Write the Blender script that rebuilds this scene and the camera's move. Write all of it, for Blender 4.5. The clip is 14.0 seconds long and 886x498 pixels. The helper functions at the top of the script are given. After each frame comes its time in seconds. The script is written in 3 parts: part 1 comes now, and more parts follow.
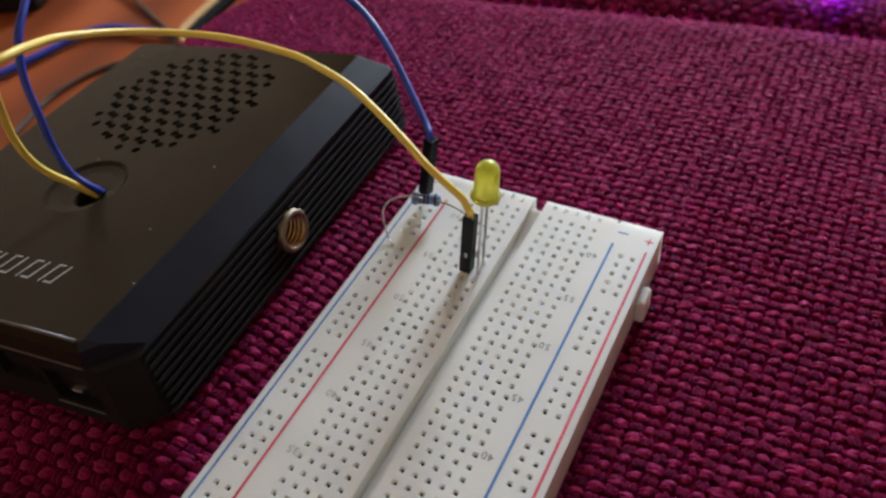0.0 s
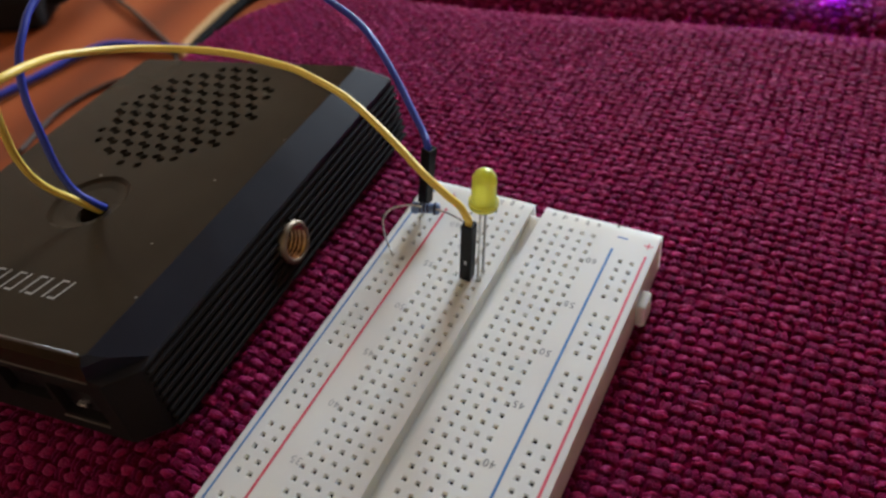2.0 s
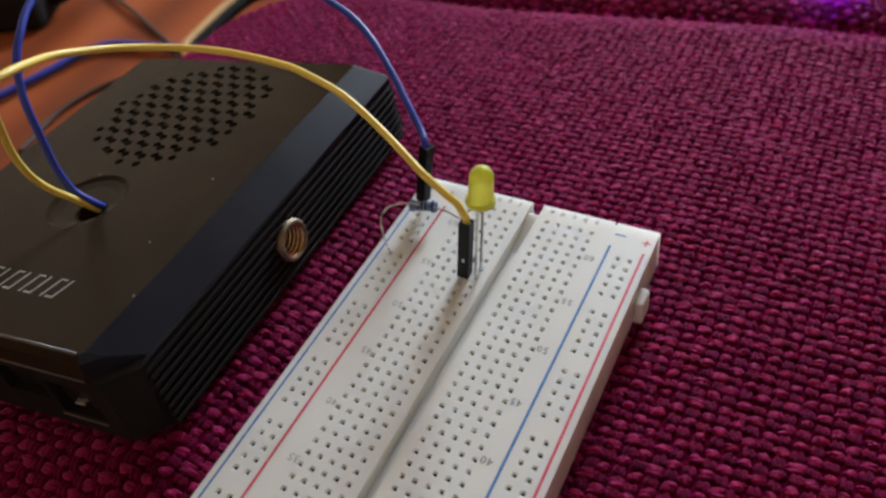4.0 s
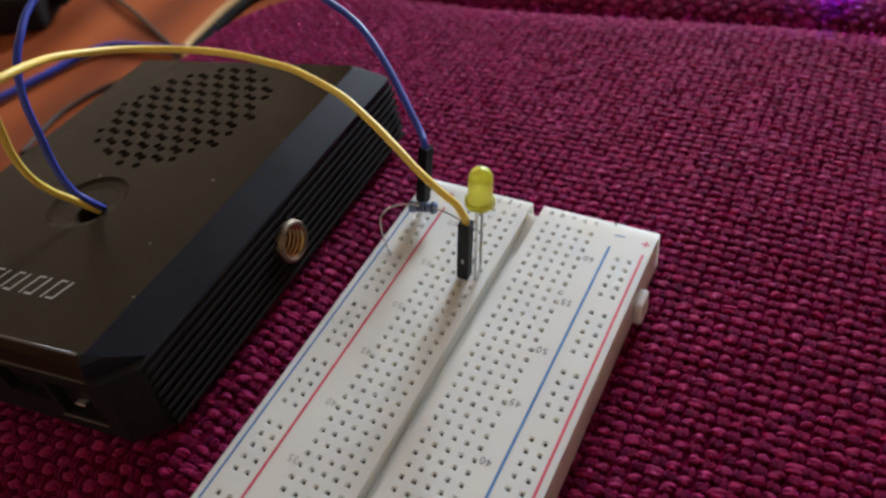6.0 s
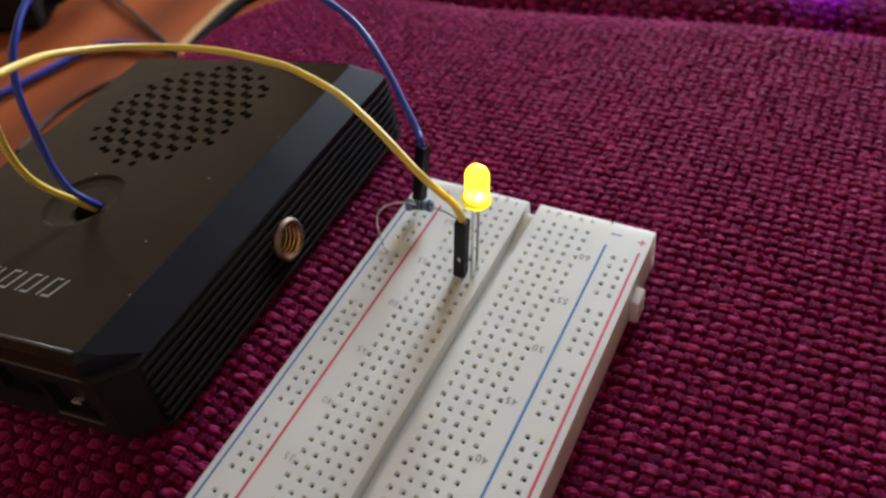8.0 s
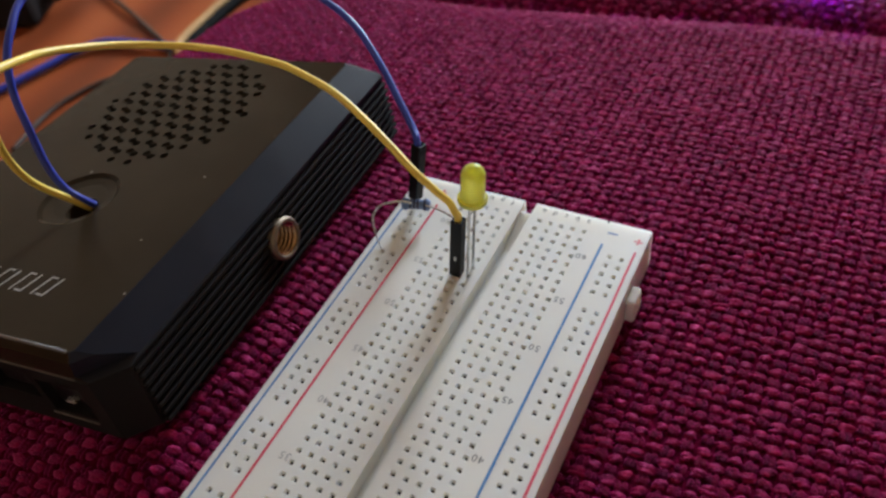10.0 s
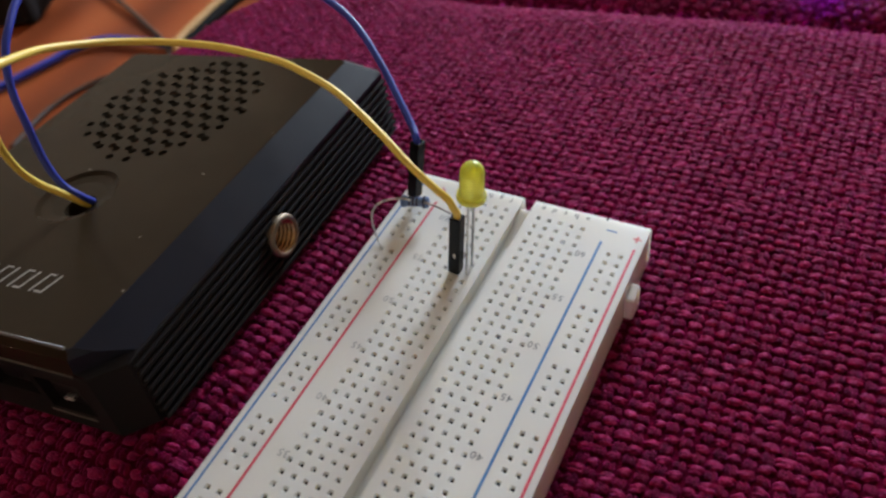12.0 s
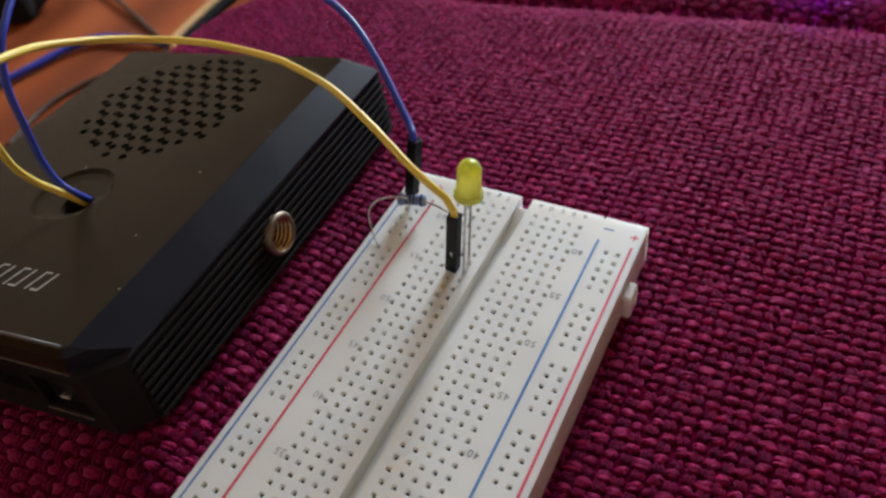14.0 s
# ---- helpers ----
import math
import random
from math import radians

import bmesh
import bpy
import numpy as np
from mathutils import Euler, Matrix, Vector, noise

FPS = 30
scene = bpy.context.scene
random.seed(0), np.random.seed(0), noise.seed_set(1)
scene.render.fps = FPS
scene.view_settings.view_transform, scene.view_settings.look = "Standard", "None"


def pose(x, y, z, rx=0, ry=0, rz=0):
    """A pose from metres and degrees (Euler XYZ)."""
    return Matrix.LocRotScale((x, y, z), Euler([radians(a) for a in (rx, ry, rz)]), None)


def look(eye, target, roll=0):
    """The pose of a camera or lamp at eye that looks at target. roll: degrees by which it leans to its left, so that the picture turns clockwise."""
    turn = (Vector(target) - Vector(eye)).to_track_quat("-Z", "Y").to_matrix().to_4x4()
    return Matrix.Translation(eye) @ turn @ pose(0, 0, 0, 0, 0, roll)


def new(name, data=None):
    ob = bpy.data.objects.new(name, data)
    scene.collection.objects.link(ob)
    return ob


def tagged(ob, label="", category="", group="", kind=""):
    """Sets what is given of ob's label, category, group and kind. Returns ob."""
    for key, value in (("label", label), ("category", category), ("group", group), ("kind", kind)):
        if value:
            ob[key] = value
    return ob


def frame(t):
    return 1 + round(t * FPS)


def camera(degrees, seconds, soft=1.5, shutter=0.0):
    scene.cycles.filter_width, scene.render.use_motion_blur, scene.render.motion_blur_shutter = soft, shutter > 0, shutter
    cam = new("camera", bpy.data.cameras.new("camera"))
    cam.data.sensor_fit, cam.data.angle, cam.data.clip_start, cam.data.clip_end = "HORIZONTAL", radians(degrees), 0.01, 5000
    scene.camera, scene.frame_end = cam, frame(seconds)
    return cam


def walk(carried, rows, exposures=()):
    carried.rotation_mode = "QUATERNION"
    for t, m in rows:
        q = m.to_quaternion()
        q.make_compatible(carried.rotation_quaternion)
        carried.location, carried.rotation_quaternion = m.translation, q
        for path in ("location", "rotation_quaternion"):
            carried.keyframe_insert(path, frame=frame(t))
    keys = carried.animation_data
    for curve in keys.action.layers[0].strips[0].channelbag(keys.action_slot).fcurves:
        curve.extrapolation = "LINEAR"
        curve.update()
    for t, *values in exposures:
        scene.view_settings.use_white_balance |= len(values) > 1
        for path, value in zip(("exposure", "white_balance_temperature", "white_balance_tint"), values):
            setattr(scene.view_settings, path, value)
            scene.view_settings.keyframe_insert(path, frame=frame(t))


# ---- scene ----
import collections

MM = 0.001

# ---------------------------------------------------------------- camera
PATH = [
    (0.0, pose(0.05163, -0.11936, 0.13310, 44.218, 5.195, 27.180)),
    (0.5, pose(0.05256, -0.11937, 0.13323, 44.494, 5.275, 26.997)),
    (1.0, pose(0.05305, -0.11902, 0.13312, 44.484, 5.949, 26.993)),
    (1.5, pose(0.05326, -0.11896, 0.13338, 44.575, 6.278, 27.002)),
    (2.0, pose(0.05359, -0.11878, 0.13363, 44.688, 6.453, 26.822)),
    (2.5, pose(0.05400, -0.11880, 0.13321, 44.635, 6.576, 26.833)),
    (3.0, pose(0.05430, -0.11872, 0.13335, 44.585, 6.614, 26.800)),
    (5.5, pose(0.05492, -0.11850, 0.13337, 44.722, 6.832, 26.890)),
    (6.0, pose(0.05507, -0.11845, 0.13349, 44.690, 6.823, 26.892)),
    (6.5, pose(0.05507, -0.11860, 0.13332, 44.734, 6.750, 26.851)),
    (7.0, pose(0.05500, -0.11862, 0.13320, 44.659, 6.699, 26.832)),
    (7.5, pose(0.05520, -0.11858, 0.13327, 44.628, 6.680, 26.806)),
    (8.0, pose(0.05533, -0.11863, 0.13323, 44.680, 6.661, 26.781)),
    (10.5, pose(0.05526, -0.11834, 0.13302, 44.547, 6.426, 26.634)),
    (11.0, pose(0.05545, -0.11839, 0.13289, 44.570, 6.430, 26.632)),
    (11.5, pose(0.05547, -0.11832, 0.13295, 44.480, 6.441, 26.659)),
    (12.0, pose(0.05540, -0.11837, 0.13286, 44.442, 6.403, 26.653)),
    (12.5, pose(0.05545, -0.11829, 0.13283, 44.411, 6.405, 26.659)),
    (13.0, pose(0.05549, -0.11831, 0.13287, 44.385, 6.314, 26.659)),
    (13.5, pose(0.05561, -0.11823, 0.13276, 44.378, 6.338, 26.608)),
    (14.0, pose(0.05540, -0.11830, 0.13257, 44.359, 6.257, 26.543)),
]
cam = camera(57.12, 14.0, soft=2.5)
cam.data.dof.use_dof, cam.data.dof.focus_distance, cam.data.dof.aperture_fstop = True, 0.156, 19.0
walk(cam, PATH, exposures=[(0.0, 0.0), (14.0, 0.0)])

# ---------------------------------------------------------------- daylight
world = bpy.data.worlds.new("sky")
scene.world = world
world.use_nodes = True
wn = world.node_tree.nodes
sky = wn.new("ShaderNodeTexSky")
sky.sky_type, sky.sun_disc = "NISHITA", False
sky.sun_elevation, sky.sun_rotation = radians(18), radians(200)
wn["Background"].inputs["Strength"].default_value = 0.15
world.node_tree.links.new(sky.outputs["Color"], wn["Background"].inputs["Color"])

# daylight that falls in through the window in the far wall
WIN_X0, WIN_X1, WIN_Z0, WIN_Z1, WIN_Y = -0.28, 0.12, 0.20, 0.64, 0.93
daylight = bpy.data.lights.new("window_daylight", "AREA")
daylight.shape, daylight.size, daylight.size_y = "RECTANGLE", WIN_X1 - WIN_X0, WIN_Z1 - WIN_Z0
daylight.energy, daylight.color = 31.5, (0.75, 0.87, 1.0)
lamp = new("window_daylight", daylight)
lamp.matrix_world = look(((WIN_X0 + WIN_X1) / 2, WIN_Y + 0.06, (WIN_Z0 + WIN_Z1) / 2), ((WIN_X0 + WIN_X1) / 2, 0.0, (WIN_Z0 + WIN_Z1) / 2))


# ---------------------------------------------------------------- materials
def shader(name):
    m = bpy.data.materials.new(name)
    m.use_nodes = True
    nt = m.node_tree
    return m, nt, nt.nodes["Principled BSDF"]


def link(nt, a, b):
    nt.links.new(a, b)


def ramp(nt, fac, stops):
    r = nt.nodes.new("ShaderNodeValToRGB")
    els = r.color_ramp.elements
    while len(els) < len(stops):
        els.new(0.5)
    for e, (p, c) in zip(els, stops):
        e.position, e.color = p, (*c, 1)
    link(nt, fac, r.inputs["Fac"])
    return r.outputs["Color"]


def coords(nt, scale=(1, 1, 1)):
    tc = nt.nodes.new("ShaderNodeTexCoord")
    mp = nt.nodes.new("ShaderNodeMapping")
    mp.inputs["Scale"].default_value = scale
    link(nt, tc.outputs["Object"], mp.inputs["Vector"])
    return mp.outputs["Vector"]


def noise_tex(nt, vec, scale, detail=4.0, rough=0.55):
    n = nt.nodes.new("ShaderNodeTexNoise")
    n.inputs["Scale"].default_value, n.inputs["Detail"].default_value = scale, detail
    n.inputs["Roughness"].default_value = rough
    link(nt, vec, n.inputs["Vector"])
    return n.outputs["Fac"]


def bump(nt, bsdf, height, strength, dist):
    b = nt.nodes.new("ShaderNodeBump")
    b.inputs["Strength"].default_value, b.inputs["Distance"].default_value = strength, dist
    link(nt, height, b.inputs["Height"])
    link(nt, b.outputs["Normal"], bsdf.inputs["Normal"])


def surface(name, dark, light, rough=0.5, metal=0.0, big=60.0, fine=1500.0, relief=0.1, depth=0.0001, spec=0.5, spread=0.08):
    """Two-scale variation: broad stains in the colour and roughness, fine grain in the relief."""
    m, nt, b = shader(name)
    v = coords(nt)
    link(nt, ramp(nt, noise_tex(nt, v, big), [(0.3, dark), (0.7, light)]), b.inputs["Base Color"])
    mr = nt.nodes.new("ShaderNodeMapRange")
    mr.inputs["To Min"].default_value, mr.inputs["To Max"].default_value = max(0.02, rough - spread), min(1, rough + spread)
    link(nt, noise_tex(nt, v, big * 4), mr.inputs["Value"])
    link(nt, mr.outputs["Result"], b.inputs["Roughness"])
    b.inputs["Metallic"].default_value, b.inputs["Specular IOR Level"].default_value = metal, spec
    if relief:
        bump(nt, b, noise_tex(nt, v, fine, 3.0), relief, depth)
    return m


def fabric_material(name, per_island, tone=1.0, gloss=0.80, sheen=1.0, satin=0.28):
    m, nt, b = shader(name)
    v = coords(nt)
    broad = ramp(nt, noise_tex(nt, v, 35.0), [(0.3, (0.188 * tone, 0.0050 * tone, 0.037 * tone)), (0.7, (0.256 * tone, 0.0078 * tone, 0.058 * tone))])
    fibre = noise_tex(nt, coords(nt, (900, 3600, 1500)), 1.0, 3.0, 0.7)
    mix = nt.nodes.new("ShaderNodeMix")
    mix.data_type, mix.blend_type = "RGBA", "MULTIPLY"
    mix.inputs["Factor"].default_value = 1.0
    link(nt, broad, mix.inputs["A"])
    if per_island:
        geo = nt.nodes.new("ShaderNodeNewGeometry")
        shade = ramp(nt, geo.outputs["Random Per Island"], [(0.0, (0.62, 0.55, 0.66)), (0.35, (0.95, 0.92, 1.10)), (0.65, (1.15, 0.95, 0.85)), (0.9, (1.25, 1.3, 1.3)), (1.0, (1.5, 2.2, 1.6))])
    else:
        shade = ramp(nt, noise_tex(nt, v, 420.0, 2.0), [(0.35, (0.45, 0.4, 0.4)), (0.65, (1.2, 1.2, 1.2))])
    mix2 = nt.nodes.new("ShaderNodeMix")
    mix2.data_type, mix2.blend_type = "RGBA", "MULTIPLY"
    mix2.inputs["Factor"].default_value = 1.0
    link(nt, shade, mix.inputs["B"])
    link(nt, mix.outputs["Result"], mix2.inputs["A"])
    link(nt, ramp(nt, fibre, [(0.3, (0.42, 0.38, 0.38)), (0.7, (1.5, 1.5, 1.5))]), mix2.inputs["B"])
    link(nt, mix2.outputs["Result"], b.inputs["Base Color"])
    b.inputs["Roughness"].default_value = 0.44
    b.inputs["Metallic"].default_value = satin
    b.inputs["Specular IOR Level"].default_value = gloss
    b.inputs["Specular Tint"].default_value = (1.0, 0.10, 0.50, 1)
    b.inputs["Sheen Weight"].default_value = sheen
    b.inputs["Sheen Roughness"].default_value = 0.40
    b.inputs["Sheen Tint"].default_value = (1.0, 0.09, 0.48, 1)
    b.inputs["Subsurface Weight"].default_value = 0.6 if per_island else 0.0
    b.inputs["Subsurface Radius"].default_value = (0.0014, 0.0002, 0.0008)
    b.inputs["Subsurface Scale"].default_value = 1.0
    bump(nt, b, fibre, 1.0, 0.00035)
    return m


def wood_material(name):
    m, nt, b = shader(name)
    v = coords(nt, (1.0, 0.22, 1.0))
    w = nt.nodes.new("ShaderNodeTexWave")
    w.wave_type, w.bands_direction = "BANDS", "X"
    w.inputs["Scale"].default_value, w.inputs["Distortion"].default_value = 5.0, 7.0
    w.inputs["Detail"].default_value, w.inputs["Detail Scale"].default_value = 1.5, 1.0
    link(nt, v, w.inputs["Vector"])
    link(nt, ramp(nt, w.outputs["Fac"], [(0.0, (0.19, 0.040, 0.011)), (0.5, (0.30, 0.066, 0.018)), (1.0, (0.38, 0.092, 0.027))]), b.inputs["Base Color"])
    b.inputs["Roughness"].default_value, b.inputs["Specular IOR Level"].default_value = 0.55, 0.2
    bump(nt, b, noise_tex(nt, coords(nt, (900, 90, 900)), 1.0), 0.15, 0.0003)
    return m


def lens_material():
    """Tinted, diffusing epoxy: part clear, part milky, with a polished skin."""
    m, nt, b = shader("yellow_epoxy")
    out = nt.nodes["Material Output"]
    clear, milky = (nt.nodes.new("ShaderNodeBsdf" + k) for k in ("Refraction", "Translucent"))
    clear.inputs["Roughness"].default_value, clear.inputs["IOR"].default_value = 0.7, 1.3
    body = nt.nodes.new("ShaderNodeSubsurfaceScattering")
    body.inputs["Color"].default_value = (1.0, 0.92, 0.15, 1)
    body.inputs["Scale"].default_value = 1.0
    body.inputs["Radius"].default_value = (0.006, 0.006, 0.0025)
    clear.inputs["Color"].default_value = (1.0, 0.98, 0.42, 1)
    milky.inputs["Color"].default_value = (1.0, 0.94, 0.24, 1)
    gloss = nt.nodes.new("ShaderNodeBsdfGlossy")
    gloss.inputs["Roughness"].default_value = 0.28
    m1, m2, m3 = (nt.nodes.new("ShaderNodeMixShader") for _ in range(3))
    m1.inputs["Fac"].default_value, m2.inputs["Fac"].default_value = 0.65, 0.4
    link(nt, clear.outputs[0], m1.inputs[1])
    link(nt, milky.outputs[0], m1.inputs[2])
    link(nt, m1.outputs[0], m2.inputs[1])
    link(nt, body.outputs[0], m2.inputs[2])
    fr = nt.nodes.new("ShaderNodeFresnel")
    fr.inputs["IOR"].default_value = 1.5
    link(nt, fr.outputs[0], m3.inputs["Fac"])
    link(nt, m2.outputs[0], m3.inputs[1])
    link(nt, gloss.outputs[0], m3.inputs[2])
    link(nt, m3.outputs[0], out.inputs["Surface"])
    return m


def glow_material(name, colour, light, strength):
    m, nt, b = shader(name)
    b.inputs["Base Color"].default_value = (*colour, 1)
    b.inputs["Emission Color"].default_value = (*light, 1)
    b.inputs["Emission Strength"].default_value = strength
    return m


WEAVE = fabric_material("wine_red_yarn", True)
# warp and cover are darkened to hold the shade between the weft domes
SHADED_WARP = fabric_material("gap_shaded_yarn", True, 0.50, 0.04, 0.8, 0.0)
SHADED_CLOTH = fabric_material("gap_shaded_cloth", False, 0.50, 0.0, 0.1, 0.0)
WOOD = wood_material("orange_brown_wood")
WHITE = surface("white_abs", (0.74, 0.725, 0.675), (0.79, 0.775, 0.725), 0.42, big=45, fine=2500, relief=0.06, depth=0.00005)
WHITE.node_tree.nodes["Principled BSDF"].inputs["Subsurface Weight"].default_value = 0.8
WHITE.node_tree.nodes["Principled BSDF"].inputs["Subsurface Radius"].default_value = (0.0036, 0.0033, 0.0028)
WHITE.node_tree.nodes["Principled BSDF"].inputs["Subsurface Scale"].default_value = 1.0
# near-black that puts the shade inside the contact holes into the colour
HOLE_SHADE = surface("hole_shade", (0.006, 0.006, 0.006), (0.014, 0.014, 0.013), 0.5, 0.2)
RED_INK = surface("red_ink", (0.62, 0.055, 0.10), (0.70, 0.085, 0.13), 0.5, fine=3000, big=200)
BLUE_INK = surface("blue_ink", (0.035, 0.16, 0.42), (0.06, 0.21, 0.48), 0.5, fine=3000, big=200)
FAINT_INK = surface("worn_grey_ink", (0.33, 0.33, 0.32), (0.46, 0.46, 0.45), 0.55, fine=3000, big=900)
GREY_INK = surface("grey_ink", (0.13, 0.13, 0.13), (0.22, 0.22, 0.22), 0.55, fine=3000, big=900)
# black lid; its brown tint holds the warm reflection of the room
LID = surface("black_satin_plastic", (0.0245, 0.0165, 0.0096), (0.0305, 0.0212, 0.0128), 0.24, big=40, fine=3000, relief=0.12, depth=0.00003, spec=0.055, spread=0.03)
# paler than the case: highlights on its front edges put into the colour
EDGE_GLINT = surface("edge_highlight_grey", (0.085, 0.070, 0.056), (0.125, 0.105, 0.086), 0.3, big=400, fine=3000, relief=0.05)
# same plastic as the lid, tinted blue for the sky's reflection
RIM_SKY_TINT = surface("sky_tinted_black_plastic", (0.0090, 0.0102, 0.0160), (0.0122, 0.0138, 0.0215), 0.30, big=40, fine=3000, relief=0.12, depth=0.00003, spec=0.26, spread=0.03)
BODY = surface("black_matt_plastic", (0.0150, 0.0130, 0.0130), (0.0195, 0.0168, 0.0168), 0.55, big=40, fine=5000, relief=0.15, depth=0.00004, spec=0.05)
BLACK = surface("black_housing", (0.005, 0.005, 0.006), (0.008, 0.008, 0.009), 0.5, big=300, fine=6000, relief=0.08, depth=0.00003, spec=0.22)
# near-black that stands for shade in openings and gaps
GAP_SHADE = surface("gap_shade", (0.004, 0.004, 0.004), (0.008, 0.008, 0.008), 0.8, big=200, relief=0, spec=0.1)
BRASS = surface("brass", (0.24, 0.19, 0.14), (0.32, 0.26, 0.19), 0.55, 1.0, big=300, fine=4000, relief=0.1, depth=0.00003)
THREAD = surface("worn_brass_thread", (0.50, 0.33, 0.18), (0.68, 0.49, 0.30), 0.24, 1.0, big=500, fine=4000, relief=0.1, depth=0.00003)
STEEL = surface("tinned_steel", (0.55, 0.54, 0.52), (0.70, 0.69, 0.66), 0.28, 1.0, big=500, fine=5000, relief=0.05)
PRINT = surface("pale_grey_print", (0.26, 0.25, 0.23), (0.36, 0.34, 0.32), 0.5, big=900, fine=3000)
YELLOW = surface("yellow_pvc", (0.87, 0.60, 0.090), (0.93, 0.68, 0.13), 0.45, big=150, fine=3000, relief=0.05)
BLUE = surface("blue_pvc", (0.018, 0.036, 0.33), (0.030, 0.055, 0.43), 0.45, big=150, fine=3000, relief=0.05)
RESIST = surface("blue_enamel", (0.11, 0.18, 0.36), (0.17, 0.25, 0.44), 0.35, big=500, fine=3000, relief=0.1)
BAND = surface("dark_band_paint", (0.02, 0.025, 0.06), (0.035, 0.03, 0.07), 0.4, big=500)
TAN = surface("tan_cord_sheath", (0.50, 0.27, 0.09), (0.62, 0.36, 0.14), 0.7, big=80, fine=1500, relief=0.2)
CABLE = surface("black_cable_sheath", (0.045, 0.026, 0.018), (0.060, 0.034, 0.024), 0.6, big=100)
PLASTER = surface("warm_plaster", (0.72, 0.57, 0.41), (0.78, 0.625, 0.45), 0.9, big=2.0, fine=60, relief=0.2, depth=0.002)
CEIL = surface("ceiling_paint", (0.58, 0.44, 0.29), (0.64, 0.50, 0.34), 0.9, big=2.0, fine=60, relief=0.1, depth=0.001)
FRAME = surface("white_window_paint", (0.74, 0.73, 0.70), (0.80, 0.79, 0.76), 0.4, big=5.0, fine=100, relief=0.05)


def dusty(m, amount):
    """A scatter of pale dust specks over a material's own colour."""
    nt = m.node_tree
    b = nt.nodes["Principled BSDF"]
    own = b.inputs["Base Color"].links[0].from_socket
    v = nt.nodes.new("ShaderNodeTexVoronoi")
    v.inputs["Scale"].default_value = 260.0
    link(nt, coords(nt), v.inputs["Vector"])
    near = nt.nodes.new("ShaderNodeMath")
    near.operation, near.inputs[1].default_value = "LESS_THAN", 0.075
    link(nt, v.outputs["Distance"], near.inputs[0])
    sep = nt.nodes.new("ShaderNodeSeparateColor")
    link(nt, v.outputs["Color"], sep.inputs["Color"])
    few = nt.nodes.new("ShaderNodeMath")
    few.operation, few.inputs[1].default_value = "GREATER_THAN", 1 - amount
    link(nt, sep.outputs["Red"], few.inputs[0])
    both = nt.nodes.new("ShaderNodeMath")
    both.operation = "MULTIPLY"
    link(nt, near.outputs[0], both.inputs[0])
    link(nt, few.outputs[0], both.inputs[1])
    mix = nt.nodes.new("ShaderNodeMix")
    mix.data_type = "RGBA"
    mix.inputs["B"].default_value = (0.22, 0.21, 0.19, 1)
    link(nt, both.outputs[0], mix.inputs["Factor"])
    link(nt, own, mix.inputs["A"])
    link(nt, mix.outputs["Result"], b.inputs["Base Color"])


dusty(LID, 0.10)
dusty(BODY, 0.04)
dusty(RIM_SKY_TINT, 0.03)
UNLIT = surface("unlit_yellow_die", (0.70, 0.62, 0.10), (0.80, 0.70, 0.16), 0.4, big=400, fine=3000, relief=0)


LENS = lens_material()
GLOW = glow_material("lit_die", (0.9, 0.8, 0.2), (1.0, 0.78, 0.08), 230.0)
VIOLET = glow_material("lit_violet_dome", (0.4, 0.3, 0.8), (0.20, 0.06, 1.0), 60.0)


# ---------------------------------------------------------------- mesh helpers
def part(name, bm, material, parent=None, label="", kind="", smooth=False):
    me = bpy.data.meshes.new(name)
    bmesh.ops.recalc_face_normals(bm, faces=bm.faces)
    bm.to_mesh(me)
    bm.free()
    return part_of(name, me, material, parent, label, kind, smooth)


def part_of(name, me, material, parent=None, label="", kind="", smooth=False):
    me.materials.append(material)
    if smooth:
        me.shade_smooth()
    ob = new(name, me)
    ob.parent = parent
    return tagged(ob, label, kind=kind)


def group_at(name, m=None):
    e = new(name)
    e.empty_display_size = 0.01
    if m is not None:
        e.matrix_basis = m
    return e


def box(x0, x1, y0, y1, z0, z1, bevel=0.0, segs=2, bm=None):
    bm = bm or bmesh.new()
    vs = bmesh.ops.create_cube(bm, size=1.0)["verts"]
    for v in vs:
        v.co = Vector((x0 + (v.co.x + 0.5) * (x1 - x0), y0 + (v.co.y + 0.5) * (y1 - y0), z0 + (v.co.z + 0.5) * (z1 - z0)))
    if bevel:
        es = list({e for v in vs for e in v.link_edges})
        bmesh.ops.bevel(bm, geom=es, offset=bevel, segments=segs, profile=0.5, affect="EDGES")
    return bm


def lathe(profile, n=32, m=None, bm=None):
    """Turns (radius, height) pairs about z; a radius of 0 closes an end."""
    bm = bm or bmesh.new()
    rings = []
    for r, z in profile:
        if r <= 0:
            rings.append([bm.verts.new((0, 0, z))])
        else:
            rings.append([bm.verts.new((r * math.cos(2 * math.pi * i / n), r * math.sin(2 * math.pi * i / n), z)) for i in range(n)])
    for a, b in zip(rings, rings[1:]):
        for i in range(n):
            j = (i + 1) % n
            if len(a) == 1 and len(b) > 1:
                bm.faces.new((a[0], b[i], b[j]))
            elif len(b) == 1 and len(a) > 1:
                bm.faces.new((a[i], a[j], b[0]))
            elif len(a) > 1:
                bm.faces.new((a[i], a[j], b[j], b[i]))
    if m is not None:
        bmesh.ops.transform(bm, matrix=m, verts=[v for r in rings for v in r])
    return bm


